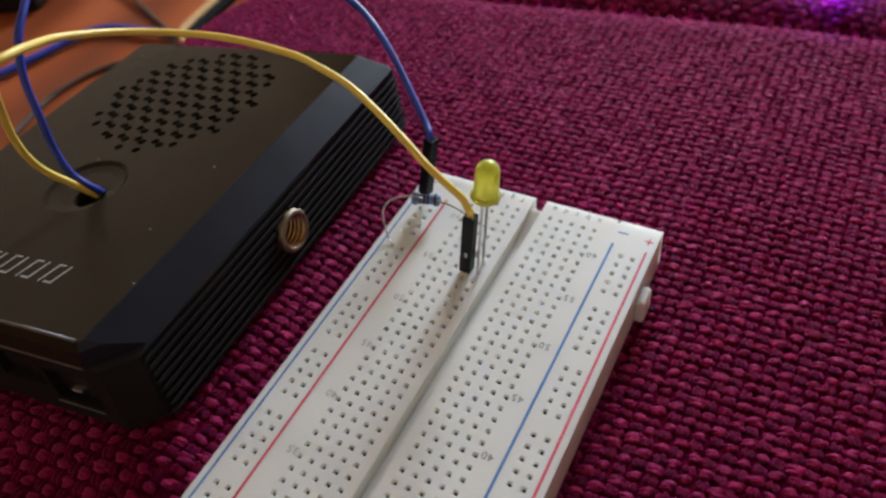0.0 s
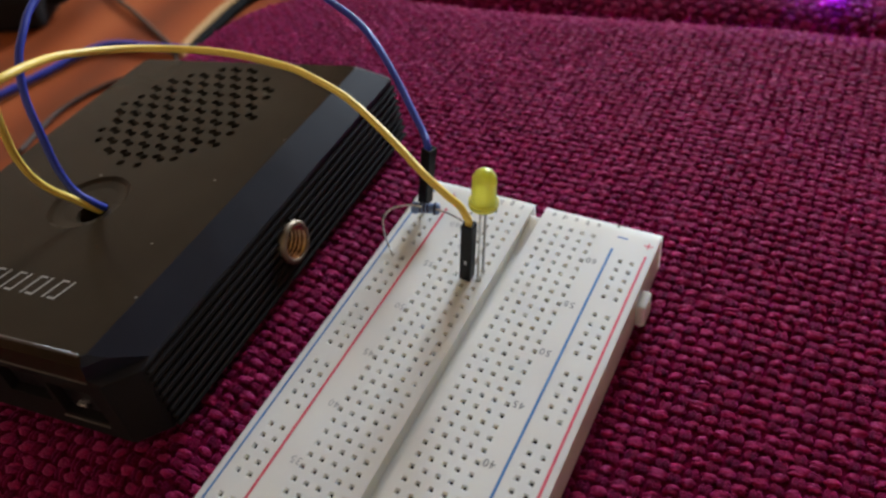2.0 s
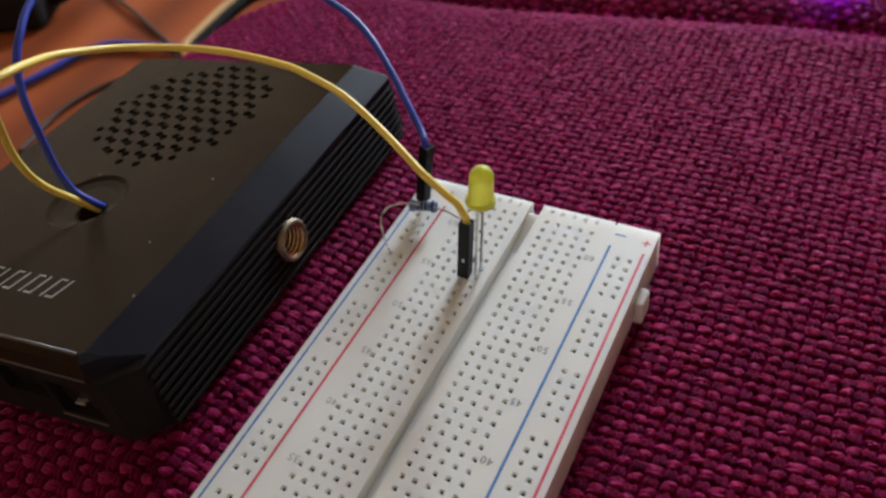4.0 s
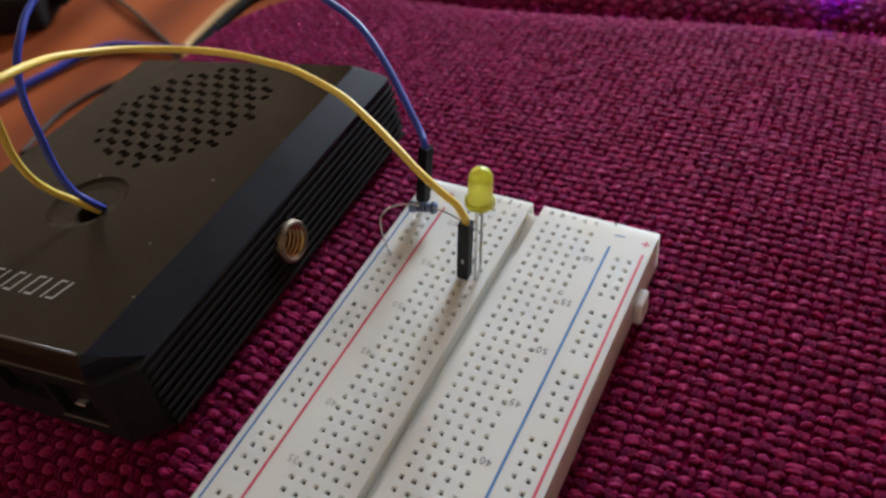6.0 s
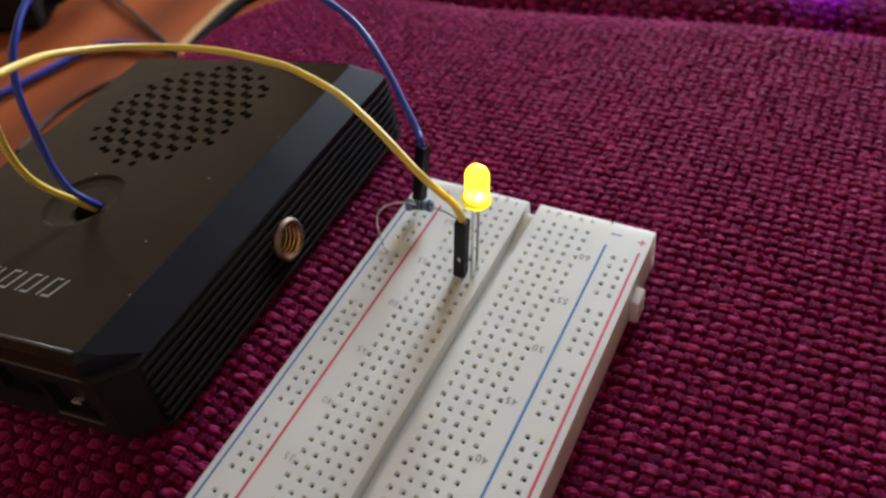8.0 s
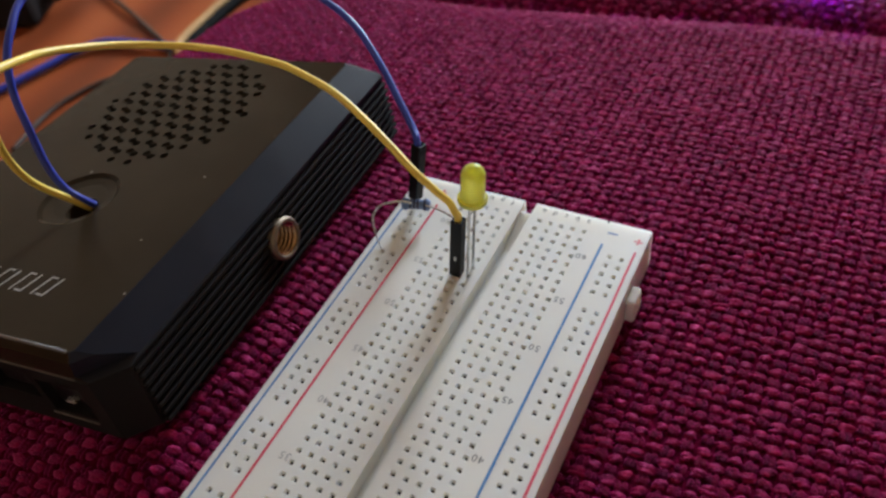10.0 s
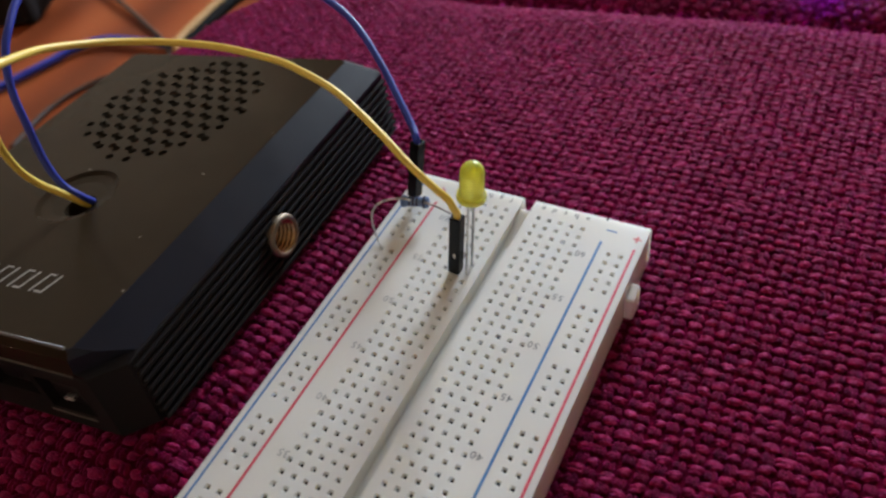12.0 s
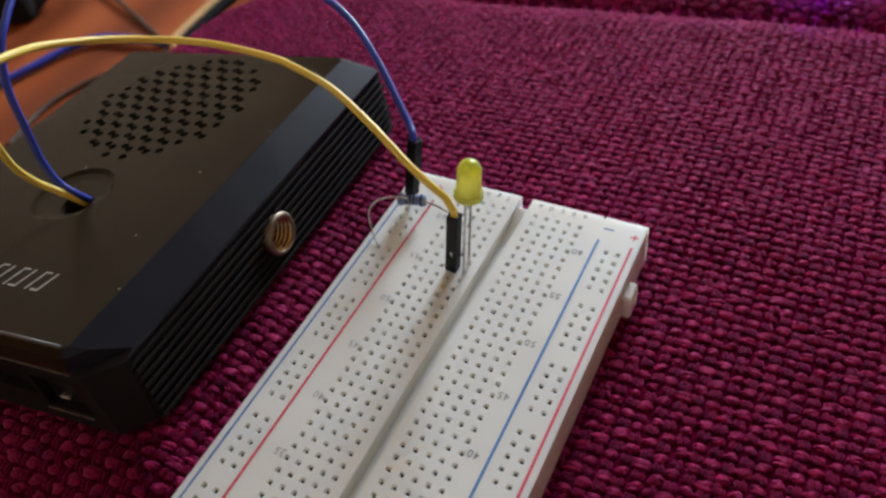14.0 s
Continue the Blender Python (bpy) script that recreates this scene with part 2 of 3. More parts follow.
def spline(points, per=10):
    """Catmull-Rom through the points."""
    p = [Vector(q) for q in points]
    p = [p[0] * 2 - p[1]] + p + [p[-1] * 2 - p[-2]]
    out = []
    for i in range(1, len(p) - 2):
        a, b, c, d = p[i - 1:i + 3]
        for k in range(per):
            t = k / per
            out.append(0.5 * (2 * b + (c - a) * t + (2 * a - 5 * b + 4 * c - d) * t * t + (3 * b - a - 3 * c + d) * t ** 3))
    return out + [p[-2]]


def tube(points, r, n=12, per=10, bm=None):
    bm = bm or bmesh.new()
    path = spline(points, per) if per else [Vector(q) for q in points]
    up = Vector((0.13, 0.27, 0.95))
    rings = []
    for i, q in enumerate(path):
        d = (path[min(i + 1, len(path) - 1)] - path[max(i - 1, 0)]).normalized()
        s = d.cross(up).normalized()
        up = s.cross(d).normalized()
        rings.append([bm.verts.new(q + r * (math.cos(2 * math.pi * k / n) * s + math.sin(2 * math.pi * k / n) * up)) for k in range(n)])
    for a, b in zip(rings, rings[1:]):
        for k in range(n):
            bm.faces.new((a[k], a[(k + 1) % n], b[(k + 1) % n], b[k]))
    bm.faces.new(rings[0])
    bm.faces.new(rings[-1][::-1])
    return bm


def mm(points):
    return [(x * MM, y * MM, z * MM) for x, y, z in points]


def text_mesh(text, size, m):
    cu = bpy.data.curves.new("letters", "FONT")
    cu.body, cu.size, cu.align_x, cu.align_y, cu.extrude = text, size, "CENTER", "CENTER", 0.00002
    cu.resolution_u = 3
    ob = new("letters", cu)
    me = bpy.data.meshes.new_from_object(ob.evaluated_get(bpy.context.evaluated_depsgraph_get()))
    bpy.data.objects.remove(ob)
    bpy.data.curves.remove(cu)
    bm = bmesh.new()
    bm.from_mesh(me)
    bmesh.ops.remove_doubles(bm, verts=bm.verts, dist=1e-7)
    bm.to_mesh(me)
    bm.free()
    me.transform(m)
    return me


def carved(bm, cutter):
    """The mesh bm with the shapes in cutter taken out of it."""
    obs = []
    for b in (bm, cutter):
        me = bpy.data.meshes.new("carving")
        bmesh.ops.recalc_face_normals(b, faces=b.faces)
        b.to_mesh(me)
        b.free()
        obs.append(new("carving", me))
    md = obs[0].modifiers.new("cut", "BOOLEAN")
    md.operation, md.object, md.solver = "DIFFERENCE", obs[1], "EXACT"
    me = bpy.data.meshes.new_from_object(obs[0].evaluated_get(bpy.context.evaluated_depsgraph_get()))
    for o in obs:
        bpy.data.objects.remove(o)
    return me


# ---------------------------------------------------------------- the room
FLOOR_Z = -0.060
# unseen walls and ceiling, placed close in so they bounce more fill light
RX0, RX1, RY0, RY1, RZ1 = -0.80, 1.60, -0.85, WIN_Y, 1.80


def room():
    tagged(part("floor", box(RX0 - 0.1, RX1 + 0.1, RY0 - 0.1, RY1 + 0.1, FLOOR_Z - 0.04, FLOOR_Z), WOOD), "orange-brown varnished wooden floor with soft dark grain", "floor", kind="structure")
    tagged(part("ceiling", box(RX0 - 0.1, RX1 + 0.1, RY0 - 0.1, RY1 + 0.1, RZ1, RZ1 + 0.1), CEIL), "plain warm-toned plastered ceiling, unseen, set low to bounce light", "ceiling", kind="structure")
    for name, b in (("wall_west", (RX0 - 0.1, RX0, RY0 - 0.1, RY1 + 0.1)), ("wall_east", (RX1, RX1 + 0.1, RY0 - 0.1, RY1 + 0.1)), ("wall_south", (RX0, RX1, RY0 - 0.1, RY0))):
        tagged(part(name, box(*b, FLOOR_Z, RZ1), PLASTER), "plain warm beige plastered wall, unseen, set close to bounce light", "wall", kind="structure")
    bm = box(RX0, WIN_X0, RY1, RY1 + 0.1, FLOOR_Z, RZ1)
    box(WIN_X1, RX1, RY1, RY1 + 0.1, FLOOR_Z, RZ1, bm=bm)
    box(WIN_X0, WIN_X1, RY1, RY1 + 0.1, FLOOR_Z, WIN_Z0, bm=bm)
    box(WIN_X0, WIN_X1, RY1, RY1 + 0.1, WIN_Z1, RZ1, bm=bm)
    tagged(part("wall_north", bm, PLASTER), "plain warm beige wall with a wide window opening", "wall", kind="structure")
    for name, a, b in (("window_1", WIN_X0, WIN_X1),):
        win = tagged(group_at(name, pose(0.5 * (a + b), RY1, WIN_Z0)), "white-painted window frame in the plain wall", "window", kind="structure")
        w, h = (b - a) / 2, WIN_Z1 - WIN_Z0
        for x0, x1, z0, z1 in ((-w, -w + 0.05, 0, h), (w - 0.05, w, 0, h), (-w + 0.05, w - 0.05, 0, 0.05), (-w + 0.05, w - 0.05, h - 0.05, h)):
            part("window_frame", box(x0, x1, 0.0, 0.045, z0, z1, 0.004), FRAME, win)


# ---------------------------------------------------------------- cushions
CX0, CX1, CY0 = -0.152, 0.42, -0.42


def far_edge(x):
    """The seam between the two cushions runs a little askew."""
    return 0.1245 + 0.15 * x


def crown(x, y):
    """Height of the stuffed seat: flat in the middle, falling towards its rims and its rounded corner."""
    s, q = min(1.0, max(0.0, (y - 0.012) / 0.085)), min(1.0, max(0.0, (x - 0.028) / 0.06))
    z = -0.0020 * s * s * (3 - 2 * s) - 0.0028 * q * q * (3 - 2 * q)
    # the stuffing gives way under the tilted case
    px, py = x + 0.08687, y + 0.0302
    u, v = px * 0.9976 + py * 0.0689, -px * 0.0689 + py * 0.9976
    gap = math.hypot(max(0.0, abs(u) - 0.0412), max(0.0, abs(v - 0.002) - 0.0540))
    w = max(0.0, 1 - gap / 0.016)
    w = w * w * (3 - 2 * w)
    rest = -0.0009 + 0.1139 * u - 0.0577 * v
    z = z * (1 - w) + min(rest, 0.006) * w
    side, end, r = x - CX0, 0.99 * (far_edge(x) - y), 0.040
    d = r - math.hypot(r - side, r - end) if side < r and end < r else min(side, end)
    d = max(d, 0.0) if d > -1e-9 or x < -0.10 else 0.0
    steep = 0.016 - math.sqrt(max(0.0, 0.016 ** 2 - (0.016 - min(d, 0.016)) ** 2))
    # towards the seam the cover sinks gently and meets the next cushion
    soft = 0.011 * max(0.0, 1 - max(end, 0.0) / 0.026) ** 2
    k = min(1.0, max(0.0, (x + 0.105) / 0.045))
    z -= steep * (1 - k) + soft * k
    return z if d > 0 else -0.058


def sheet(x0, x1, y0, y1, step, f):
    nx, ny = max(2, round((x1 - x0) / step)), max(2, round((y1 - y0) / step))
    vs = [(x0 + (x1 - x0) * i / nx, y0 + (y1 - y0) * j / ny) for j in range(ny + 1) for i in range(nx + 1)]
    vs = [(x, y, f(x, y)) for x, y in vs]
    fs = [(j * (nx + 1) + i, j * (nx + 1) + i + 1, (j + 1) * (nx + 1) + i + 1, (j + 1) * (nx + 1) + i) for j in range(ny) for i in range(nx)]
    return vs, fs


def weave(x0, x1, y0, y1, height, keep):
    """Plain weave of thick yarn: a plump dome of twisted strands wherever the weft passes over, flat warp between."""
    rng = np.random.default_rng(4)
    seg, levels = 7, ((1.0, -0.25), (0.84, 0.50), (0.45, 0.90))
    unit = [(r * math.cos(2 * math.pi * k / seg), r * math.sin(2 * math.pi * k / seg), z) for r, z in levels for k in range(seg)] + [(0, 0, 1.0)]
    unit = np.array(unit)
    uf = [(l * seg + k, l * seg + (k + 1) % seg, (l + 1) * seg + (k + 1) % seg, (l + 1) * seg + k) for l in range(2) for k in range(seg)]
    uf += [(2 * seg + k, 2 * seg + (k + 1) % seg, 3 * seg) for k in range(seg)]
    vs, fs, dark, n = [], [], [], 0
    across, along = 0.00277, 0.00240
    for j in range(int((y1 - y0) / along) + 1):
        for i in range(int((x1 - x0) / across) + 1):
            sway = 0.0009 * math.sin(j * 0.11 + 0.6) + 0.0006 * math.sin(i * 0.07) + 0.05 * (i * across - 0.1)
            x = x0 + i * across + 0.00014 * rng.standard_normal()
            y = y0 + j * along + sway + 0.00014 * rng.standard_normal()
            if not keep(x, y):
                continue
            over = (i + j) % 2 == 0
            tilt = (height(x + 0.002, y) - height(x - 0.002, y)) / 0.004
            pitch = (height(x, y + 0.002) - height(x, y - 0.002)) / 0.004
            tilt, pitch = max(-3.0, min(3.0, tilt)), max(-3.0, min(3.0, pitch))
            base = height(x, y) - 0.0009
            big = 1 + 0.13 * rng.standard_normal()
            turn = 0.04 + 0.10 * rng.standard_normal()
            c, s = math.cos(turn), math.sin(turn)
            # strands lie close together in the weft and are half hidden in the warp
            for k in (-1.5, -0.5, 0.5, 1.5) if over else (-0.5, 0.5):
                f = 1 + 0.12 * rng.standard_normal(3)
                if over:
                    a, b, h = 0.00158 * big * f[0] * (1 - 0.13 * abs(k)), 0.00042 * f[1], 0.00058 * f[2] * (1 - 0.16 * abs(k))
                    ox, oy = 0.00022 * rng.standard_normal(), k * 0.00037 * big
                else:
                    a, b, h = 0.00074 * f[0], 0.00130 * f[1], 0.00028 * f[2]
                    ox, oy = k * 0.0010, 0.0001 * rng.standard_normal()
                p = unit * np.array([a, b, h]) + np.array([ox, oy, 0])
                if over:
                    p[:, 1] += 0.14 * p[:, 0]
                q = np.stack([p[:, 0] * c - p[:, 1] * s + x, p[:, 0] * s + p[:, 1] * c + y, p[:, 2]], 1)
                q[:, 2] += base + tilt * (q[:, 0] - x) + pitch * (q[:, 1] - y)
                vs.append(q)
                fs += [tuple(v + n for v in g) for g in uf]
                # warp strands get the yarn with gap shade in its colour
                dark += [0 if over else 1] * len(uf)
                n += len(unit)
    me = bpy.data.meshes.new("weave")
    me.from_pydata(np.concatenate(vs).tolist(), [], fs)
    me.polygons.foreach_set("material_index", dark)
    return me


def seat_cushion():
    seat = tagged(group_at("seat_cushion", pose(0, 0, 0)), "wine-red seat cushion in coarse woven fabric", "cushion")
    vs, fs = sheet(CX0 - 0.001, CX1, CY0, far_edge(CX1), 0.003, lambda x, y: max(crown(x, y) - 0.0012, FLOOR_Z))
    bm = bmesh.new()
    bv = [bm.verts.new(v) for v in vs]
    for f in fs:
        bm.faces.new([bv[i] for i in f])
    rim = [e for e in bm.edges if e.is_boundary]
    low = bmesh.ops.extrude_edge_only(bm, edges=rim)["geom"]
    for v in (g for g in low if isinstance(g, bmesh.types.BMVert)):
        v.co.z = FLOOR_Z
    part("cover", bm, SHADED_CLOTH, seat, smooth=True)

    def keep(x, y):
        if -0.0270 < x < 0.0262 and -0.16 < y < 0.0035:
            return False
        px, py = x + 0.08687, y + 0.0302
        if abs(px * 0.9976 + py * 0.0689) < 0.037 and abs(-px * 0.0689 + py * 0.9976) < 0.048:
            return False
        return crown(x, y) > -0.030
    w = weave(CX0 + 0.002, 0.115, -0.125, 0.155, crown, keep)
    part_of("weave", w, WEAVE, seat, "coarse plain weave of slubby wine-red yarn", "stuff", True)
    w.materials.append(SHADED_WARP)


def neighbouring_cushion():
    back = tagged(group_at("neighbouring_cushion"), "second wine-red woven cushion butted against the seat", "cushion")

    def rise(x, y):
        side, end, r = x - CX0, 0.99 * (y - far_edge(x)) - 0.0012, 0.040
        d = r - math.hypot(r - side, r - end) if side < r and end < r else min(side, end)
        if d <= 0:
            return -0.058
        steep = 0.014 - math.sqrt(max(0.0, 0.014 ** 2 - (0.014 - min(d, 0.014)) ** 2))
        soft = 0.008 * max(0.0, 1 - end / 0.020) ** 2
        k = min(1.0, max(0.0, (x + 0.105) / 0.045))
        return -0.0070 - steep * (1 - k) - soft * k - 0.0025 * min(1.0, max(0.0, (x - 0.03) / 0.06))
    vs, fs = sheet(CX0 - 0.001, CX1, far_edge(CX0), 0.36, 0.003, lambda x, y: max(rise(x, y) - 0.0012, FLOOR_Z))
    bm = bmesh.new()
    bv = [bm.verts.new(v) for v in vs]
    for f in fs:
        bm.faces.new([bv[i] for i in f])
    rim = [e for e in bm.edges if e.is_boundary]
    low = bmesh.ops.extrude_edge_only(bm, edges=rim)["geom"]
    for v in (g for g in low if isinstance(g, bmesh.types.BMVert)):
        v.co.z = FLOOR_Z
    part("cover", bm, SHADED_CLOTH, back, smooth=True)
    w = weave(-0.090, 0.125, 0.105, 0.200, rise, lambda x, y: rise(x, y) > -0.030)
    part_of("weave", w, WEAVE, back, "coarse plain weave of slubby wine-red yarn", "stuff", True)
    w.materials.append(SHADED_WARP)


# ---------------------------------------------------------------- breadboard
P = 0.00254
TOP = 0.0095
YF, YN = 0.0049, -62 * P - 0.0046
ROW = lambda n: (n - 63) * P


def strip_mesh(name, x0, x1, columns, rows_of, rail_rows, parent, label):
    """One moulded strip: a slab with a square funnel-mouthed socket at each contact."""
    bm = bmesh.new()
    V = lambda x, y, z: bm.verts.new((x, y, z))

    # metal is the material index: 0 white plastic, 1 the painted hole shade
    def quad(metal, a, b, c, d):
        bm.faces.new((a, b, c, d)).material_index = int(metal)

    def flat(xa, xb, ya, yb):
        quad(0, V(xa, ya, TOP), V(xb, ya, TOP), V(xb, yb, TOP), V(xa, yb, TOP))
    h = P / 2
    edges = [x0]
    for c in columns:
        edges += [c - h, c + h]
    edges.append(x1)
    for a, b in zip(edges[::2], edges[1::2]):
        if b - a > 1e-6:
            flat(a, b, YN, YF)
    for c in columns:
        rows = sorted(ROW(n) for n in (rows_of if abs(c) < 0.018 else rail_rows))
        y = YN
        deep = 0.00086 if abs(c) < 0.018 else 0.00076
        for r in rows:
            if r - h - y > 1e-6:
                flat(c - h, c + h, y, r - h)
            rings = []
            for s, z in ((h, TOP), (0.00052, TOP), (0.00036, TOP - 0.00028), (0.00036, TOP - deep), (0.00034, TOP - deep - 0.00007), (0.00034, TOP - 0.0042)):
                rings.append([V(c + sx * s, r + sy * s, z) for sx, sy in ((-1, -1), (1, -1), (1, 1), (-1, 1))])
            # from the fourth ring down the walls are coloured as deep shade
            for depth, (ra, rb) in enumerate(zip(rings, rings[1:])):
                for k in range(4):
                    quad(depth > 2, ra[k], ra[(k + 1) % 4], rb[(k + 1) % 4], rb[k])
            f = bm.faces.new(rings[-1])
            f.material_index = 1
            y = r + h
        if YF - y > 1e-6:
            flat(c - h, c + h, y, YF)
    # sides, with the outer top edge softened by the slab set just inside
    for xa, ya, xb, yb in ((x0, YN, x1, YN), (x1, YN, x1, YF), (x1, YF, x0, YF), (x0, YF, x0, YN)):
        quad(0, V(xa, ya, 0.0), V(xb, yb, 0.0), V(xb, yb, TOP), V(xa, ya, TOP))
    quad(0, V(x0, YN, 0), V(x0, YF, 0), V(x1, YF, 0), V(x1, YN, 0))
    bmesh.ops.remove_doubles(bm, verts=bm.verts, dist=1e-6)
    me = bpy.data.meshes.new(name)
    bmesh.ops.recalc_face_normals(bm, faces=bm.faces)
    bm.to_mesh(me)
    bm.free()
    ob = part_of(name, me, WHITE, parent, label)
    me.materials.append(HOLE_SHADE)
    return ob


def breadboard():
    board = tagged(group_at("breadboard", pose(0, 0, 0)), "white solderless breadboard with red and blue rails, lying on the cushion", "breadboard")
    rail_rows = [n for n in range(3, 62) if (61 - n) % 6 != 5]
    g = 0.00135
    label = "white half with square contact holes and a power rail"
    left = strip_mesh("contact_block", -0.0282, -g, [-0.02436, -0.02182] + [-P * k for k in (5.5, 4.5, 3.5, 2.5, 1.5)], range(1, 64), rail_rows, board, label)
    right = strip_mesh("contact_block", g, 0.0274, [P * k for k in (1.5, 2.5, 3.5, 4.5, 5.5)] + [0.02138, 0.02393], range(1, 64), rail_rows, board, label)
    bm = bmesh.new()
    line = [(YN + 0.0008, 0.0), (YN + 0.0008, TOP - 0.0034), (YF - 0.013, TOP - 0.0034), (YF - 0.0028, TOP - 0.0007), (YF - 0.0022, TOP - 0.0036), (YF - 0.0006, TOP - 0.0036), (YF - 0.0006, 0.0)]
    ends = [[bm.verts.new((x, y, z)) for y, z in line] for x in (-g, g)]
    for k in range(len(line)):
        n = (k + 1) % len(line)
        bm.faces.new((ends[0][k], ends[0][n], ends[1][n], ends[1][k]))
    part("groove", bm, WHITE, board)
    for rail, x, mat, far, half in ((left, -0.0268, BLUE_INK, -0.0045, 0.00020), (left, -0.0197, RED_INK, -0.0030, 0.00026), (right, 0.0188, BLUE_INK, -0.0021, 0.00026), (right, 0.0259, RED_INK, -0.0021, 0.00026)):
        part("red_line" if mat is RED_INK else "blue_line", box(x - half, x + half, YN + 0.006, far, TOP - 0.0002, TOP + 0.00003), mat, rail)
    for rail, x, y in ((right, 0.0199, 0.0015), (left, -0.0258, 0.0015)):
        part("minus_sign", box(x - 0.0011, x + 0.0011, y - 0.00018, y + 0.00018, TOP - 0.0002, TOP + 0.00003), BLUE_INK, rail)
    for rail, x, y in ((right, 0.0256, 0.0009), (left, -0.0203, 0.0012)):
        bm = box(x - 0.0009, x + 0.0009, y - 0.00017, y + 0.00017, TOP - 0.0002, TOP + 0.00003)
        box(x - 0.00017, x + 0.00017, y - 0.0009, y + 0.0009, TOP - 0.0002, TOP + 0.000032, bm=bm)
        part("plus_sign", bm, RED_INK, rail)
    for n in range(5, 61, 5):
        for x in (0.01575, -0.01585):
            for k, c in enumerate(str(n)):
                shift = 0.0002 + 0.0012 * ((len(str(n)) - 1) / 2 - k)
                part_of("printed_digit", text_mesh(c, 0.0021, pose(x + shift, ROW(n) + 0.0006, TOP + 0.00001, 0, 0, 180)), GREY_INK if x > 0 else FAINT_INK, board)
    for k, c in enumerate("abcdefghij"):
        x = P * ((5.5 - k) if k < 5 else (3.5 - k - 0.0))
        part_of("column_letter", text_mesh(c, 0.0021, pose(x, ROW(63) + 0.0033, TOP + 0.00001, 0, 0, 180)), GREY_INK, board)
    # solid dark block that stands for the shade in a small edge notch
    part("notch_shade", box(0.0178, 0.0182, YF - 0.0007, YF + 0.0001, TOP - 0.0012, TOP + 0.00004), GAP_SHADE, right)
    bm = box(0.0272, 0.0293, -0.0127, -0.0078, 0.0, 0.0060, 0.0005)
    part("joining_tab", bm, WHITE, right)


# ---------------------------------------------------------------- single-board computer case
CASE = Matrix.Translation((-0.08687, -0.0302, 0.0241)) @ pose(0, 0, 0, -3.3, -6.5, 3.95)
BZT, BZS = 0.0250, 0.0190
CHX, CHY = 0.0412, 0.0520


def computer_case():
    case = tagged(group_at("computer_case", CASE @ pose(0, 0, -BZT)), "black plastic computer case with round vent, tilted on the cushion", "computer case")
    hx, hy = CHX, CHY

    def loop(bm, ix, iy, cut, z, f):
        a, b = hx - ix, hy - iy
        c = 0.0012
        return [bm.verts.new((x, y, z)) for x, y in ((-a + cut, -b), (a - cut, -b), (a, -b + cut), (a, f - c), (a - c, f), (-a + c, f), (-a, f - c), (-a, -b + cut))]

    def stack(loops, bm):
        for a, b in zip(loops, loops[1:]):
            for k in range(8):
                bm.faces.new((a[k], a[(k + 1) % 8], b[(k + 1) % 8], b[k]))
        bm.faces.new(loops[0][::-1])
        bm.faces.new(loops[-1])
        return bm
    # lid with bevelled rim, round vent and cable dish
    bm = bmesh.new()
    stack([loop(bm, 0.0, 0.0017, 0.0052, BZT - 0.0066, 0.0549), loop(bm, 0.0, 0.0016, 0.0080, BZT - 0.0058, 0.0545), loop(bm, 0.00380, 0.0016, 0.0032, BZT - 0.0021, 0.0513), loop(bm, 0.00580, 0.0024, 0.0008, BZT - 0.00008, 0.0494), loop(bm, 0.0060, 0.0026, 0.0008, BZT, 0.0492)], bm)
    cut = bmesh.new()
    for i in range(-8, 9):
        for j in range(-9, 10):
            x, y = i * VENT_A[0] + j * VENT_B[0] - 0.00137, i * VENT_A[1] + j * VENT_B[1] + 0.00167
            for s in (-1, 1):
                px, py = x + s * 0.00100, y - s * 0.00052
                if math.hypot(px, py) < VENT_R:
                    lathe([(0, BZT - 0.0042), (0.00110, BZT - 0.0042), (0.00110, BZT + 0.001), (0, BZT + 0.001)], 8, Matrix.Translation((VENT_X + px, VENT_Y + py, 0)), cut)
    dx, dy = 0.0005, -0.0118
    me = carved(bm, cut)
    tmp = bmesh.new()
    tmp.from_mesh(me)
    dish = lathe([(0, BZT - 0.0009), (0.0060, BZT - 0.0009), (0.0082, BZT - 0.0006), (0.0098, BZT + 0.0003), (0, BZT + 0.0003)], 40, Matrix.Translation((dx, dy, 0)))
    me = carved(tmp, dish)
    tmp = bmesh.new()
    tmp.from_mesh(me)
    hole = lathe([(0, BZT - 0.0055), (0.0036, BZT - 0.0055), (0.0036, BZT), (0, BZT)], 24, Matrix.Translation((dx + 0.0026, dy - 0.0022, 0)))
    me = carved(tmp, hole)
    lid = part_of("lid", me, LID, case, "satin black lid, sky reflection tinted into its bevelled rim")
    me.materials.append(RIM_SKY_TINT)
    # faces that slope outwards take the colour with the sky reflection in it
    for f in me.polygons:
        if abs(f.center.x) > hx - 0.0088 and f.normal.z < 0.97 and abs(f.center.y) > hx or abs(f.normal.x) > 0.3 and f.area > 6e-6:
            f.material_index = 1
    # dark disc across the hole, painted as the shade inside the case
    part("opening_shade", lathe([(0, BZT - 0.0050), (0.0035, BZT - 0.0050), (0.0035, BZT - 0.0049), (0, BZT - 0.0049)], 24, Matrix.Translation((dx + 0.0026, dy - 0.0022, 0))), GAP_SHADE, lid)
    # lower shell
    bm = bmesh.new()
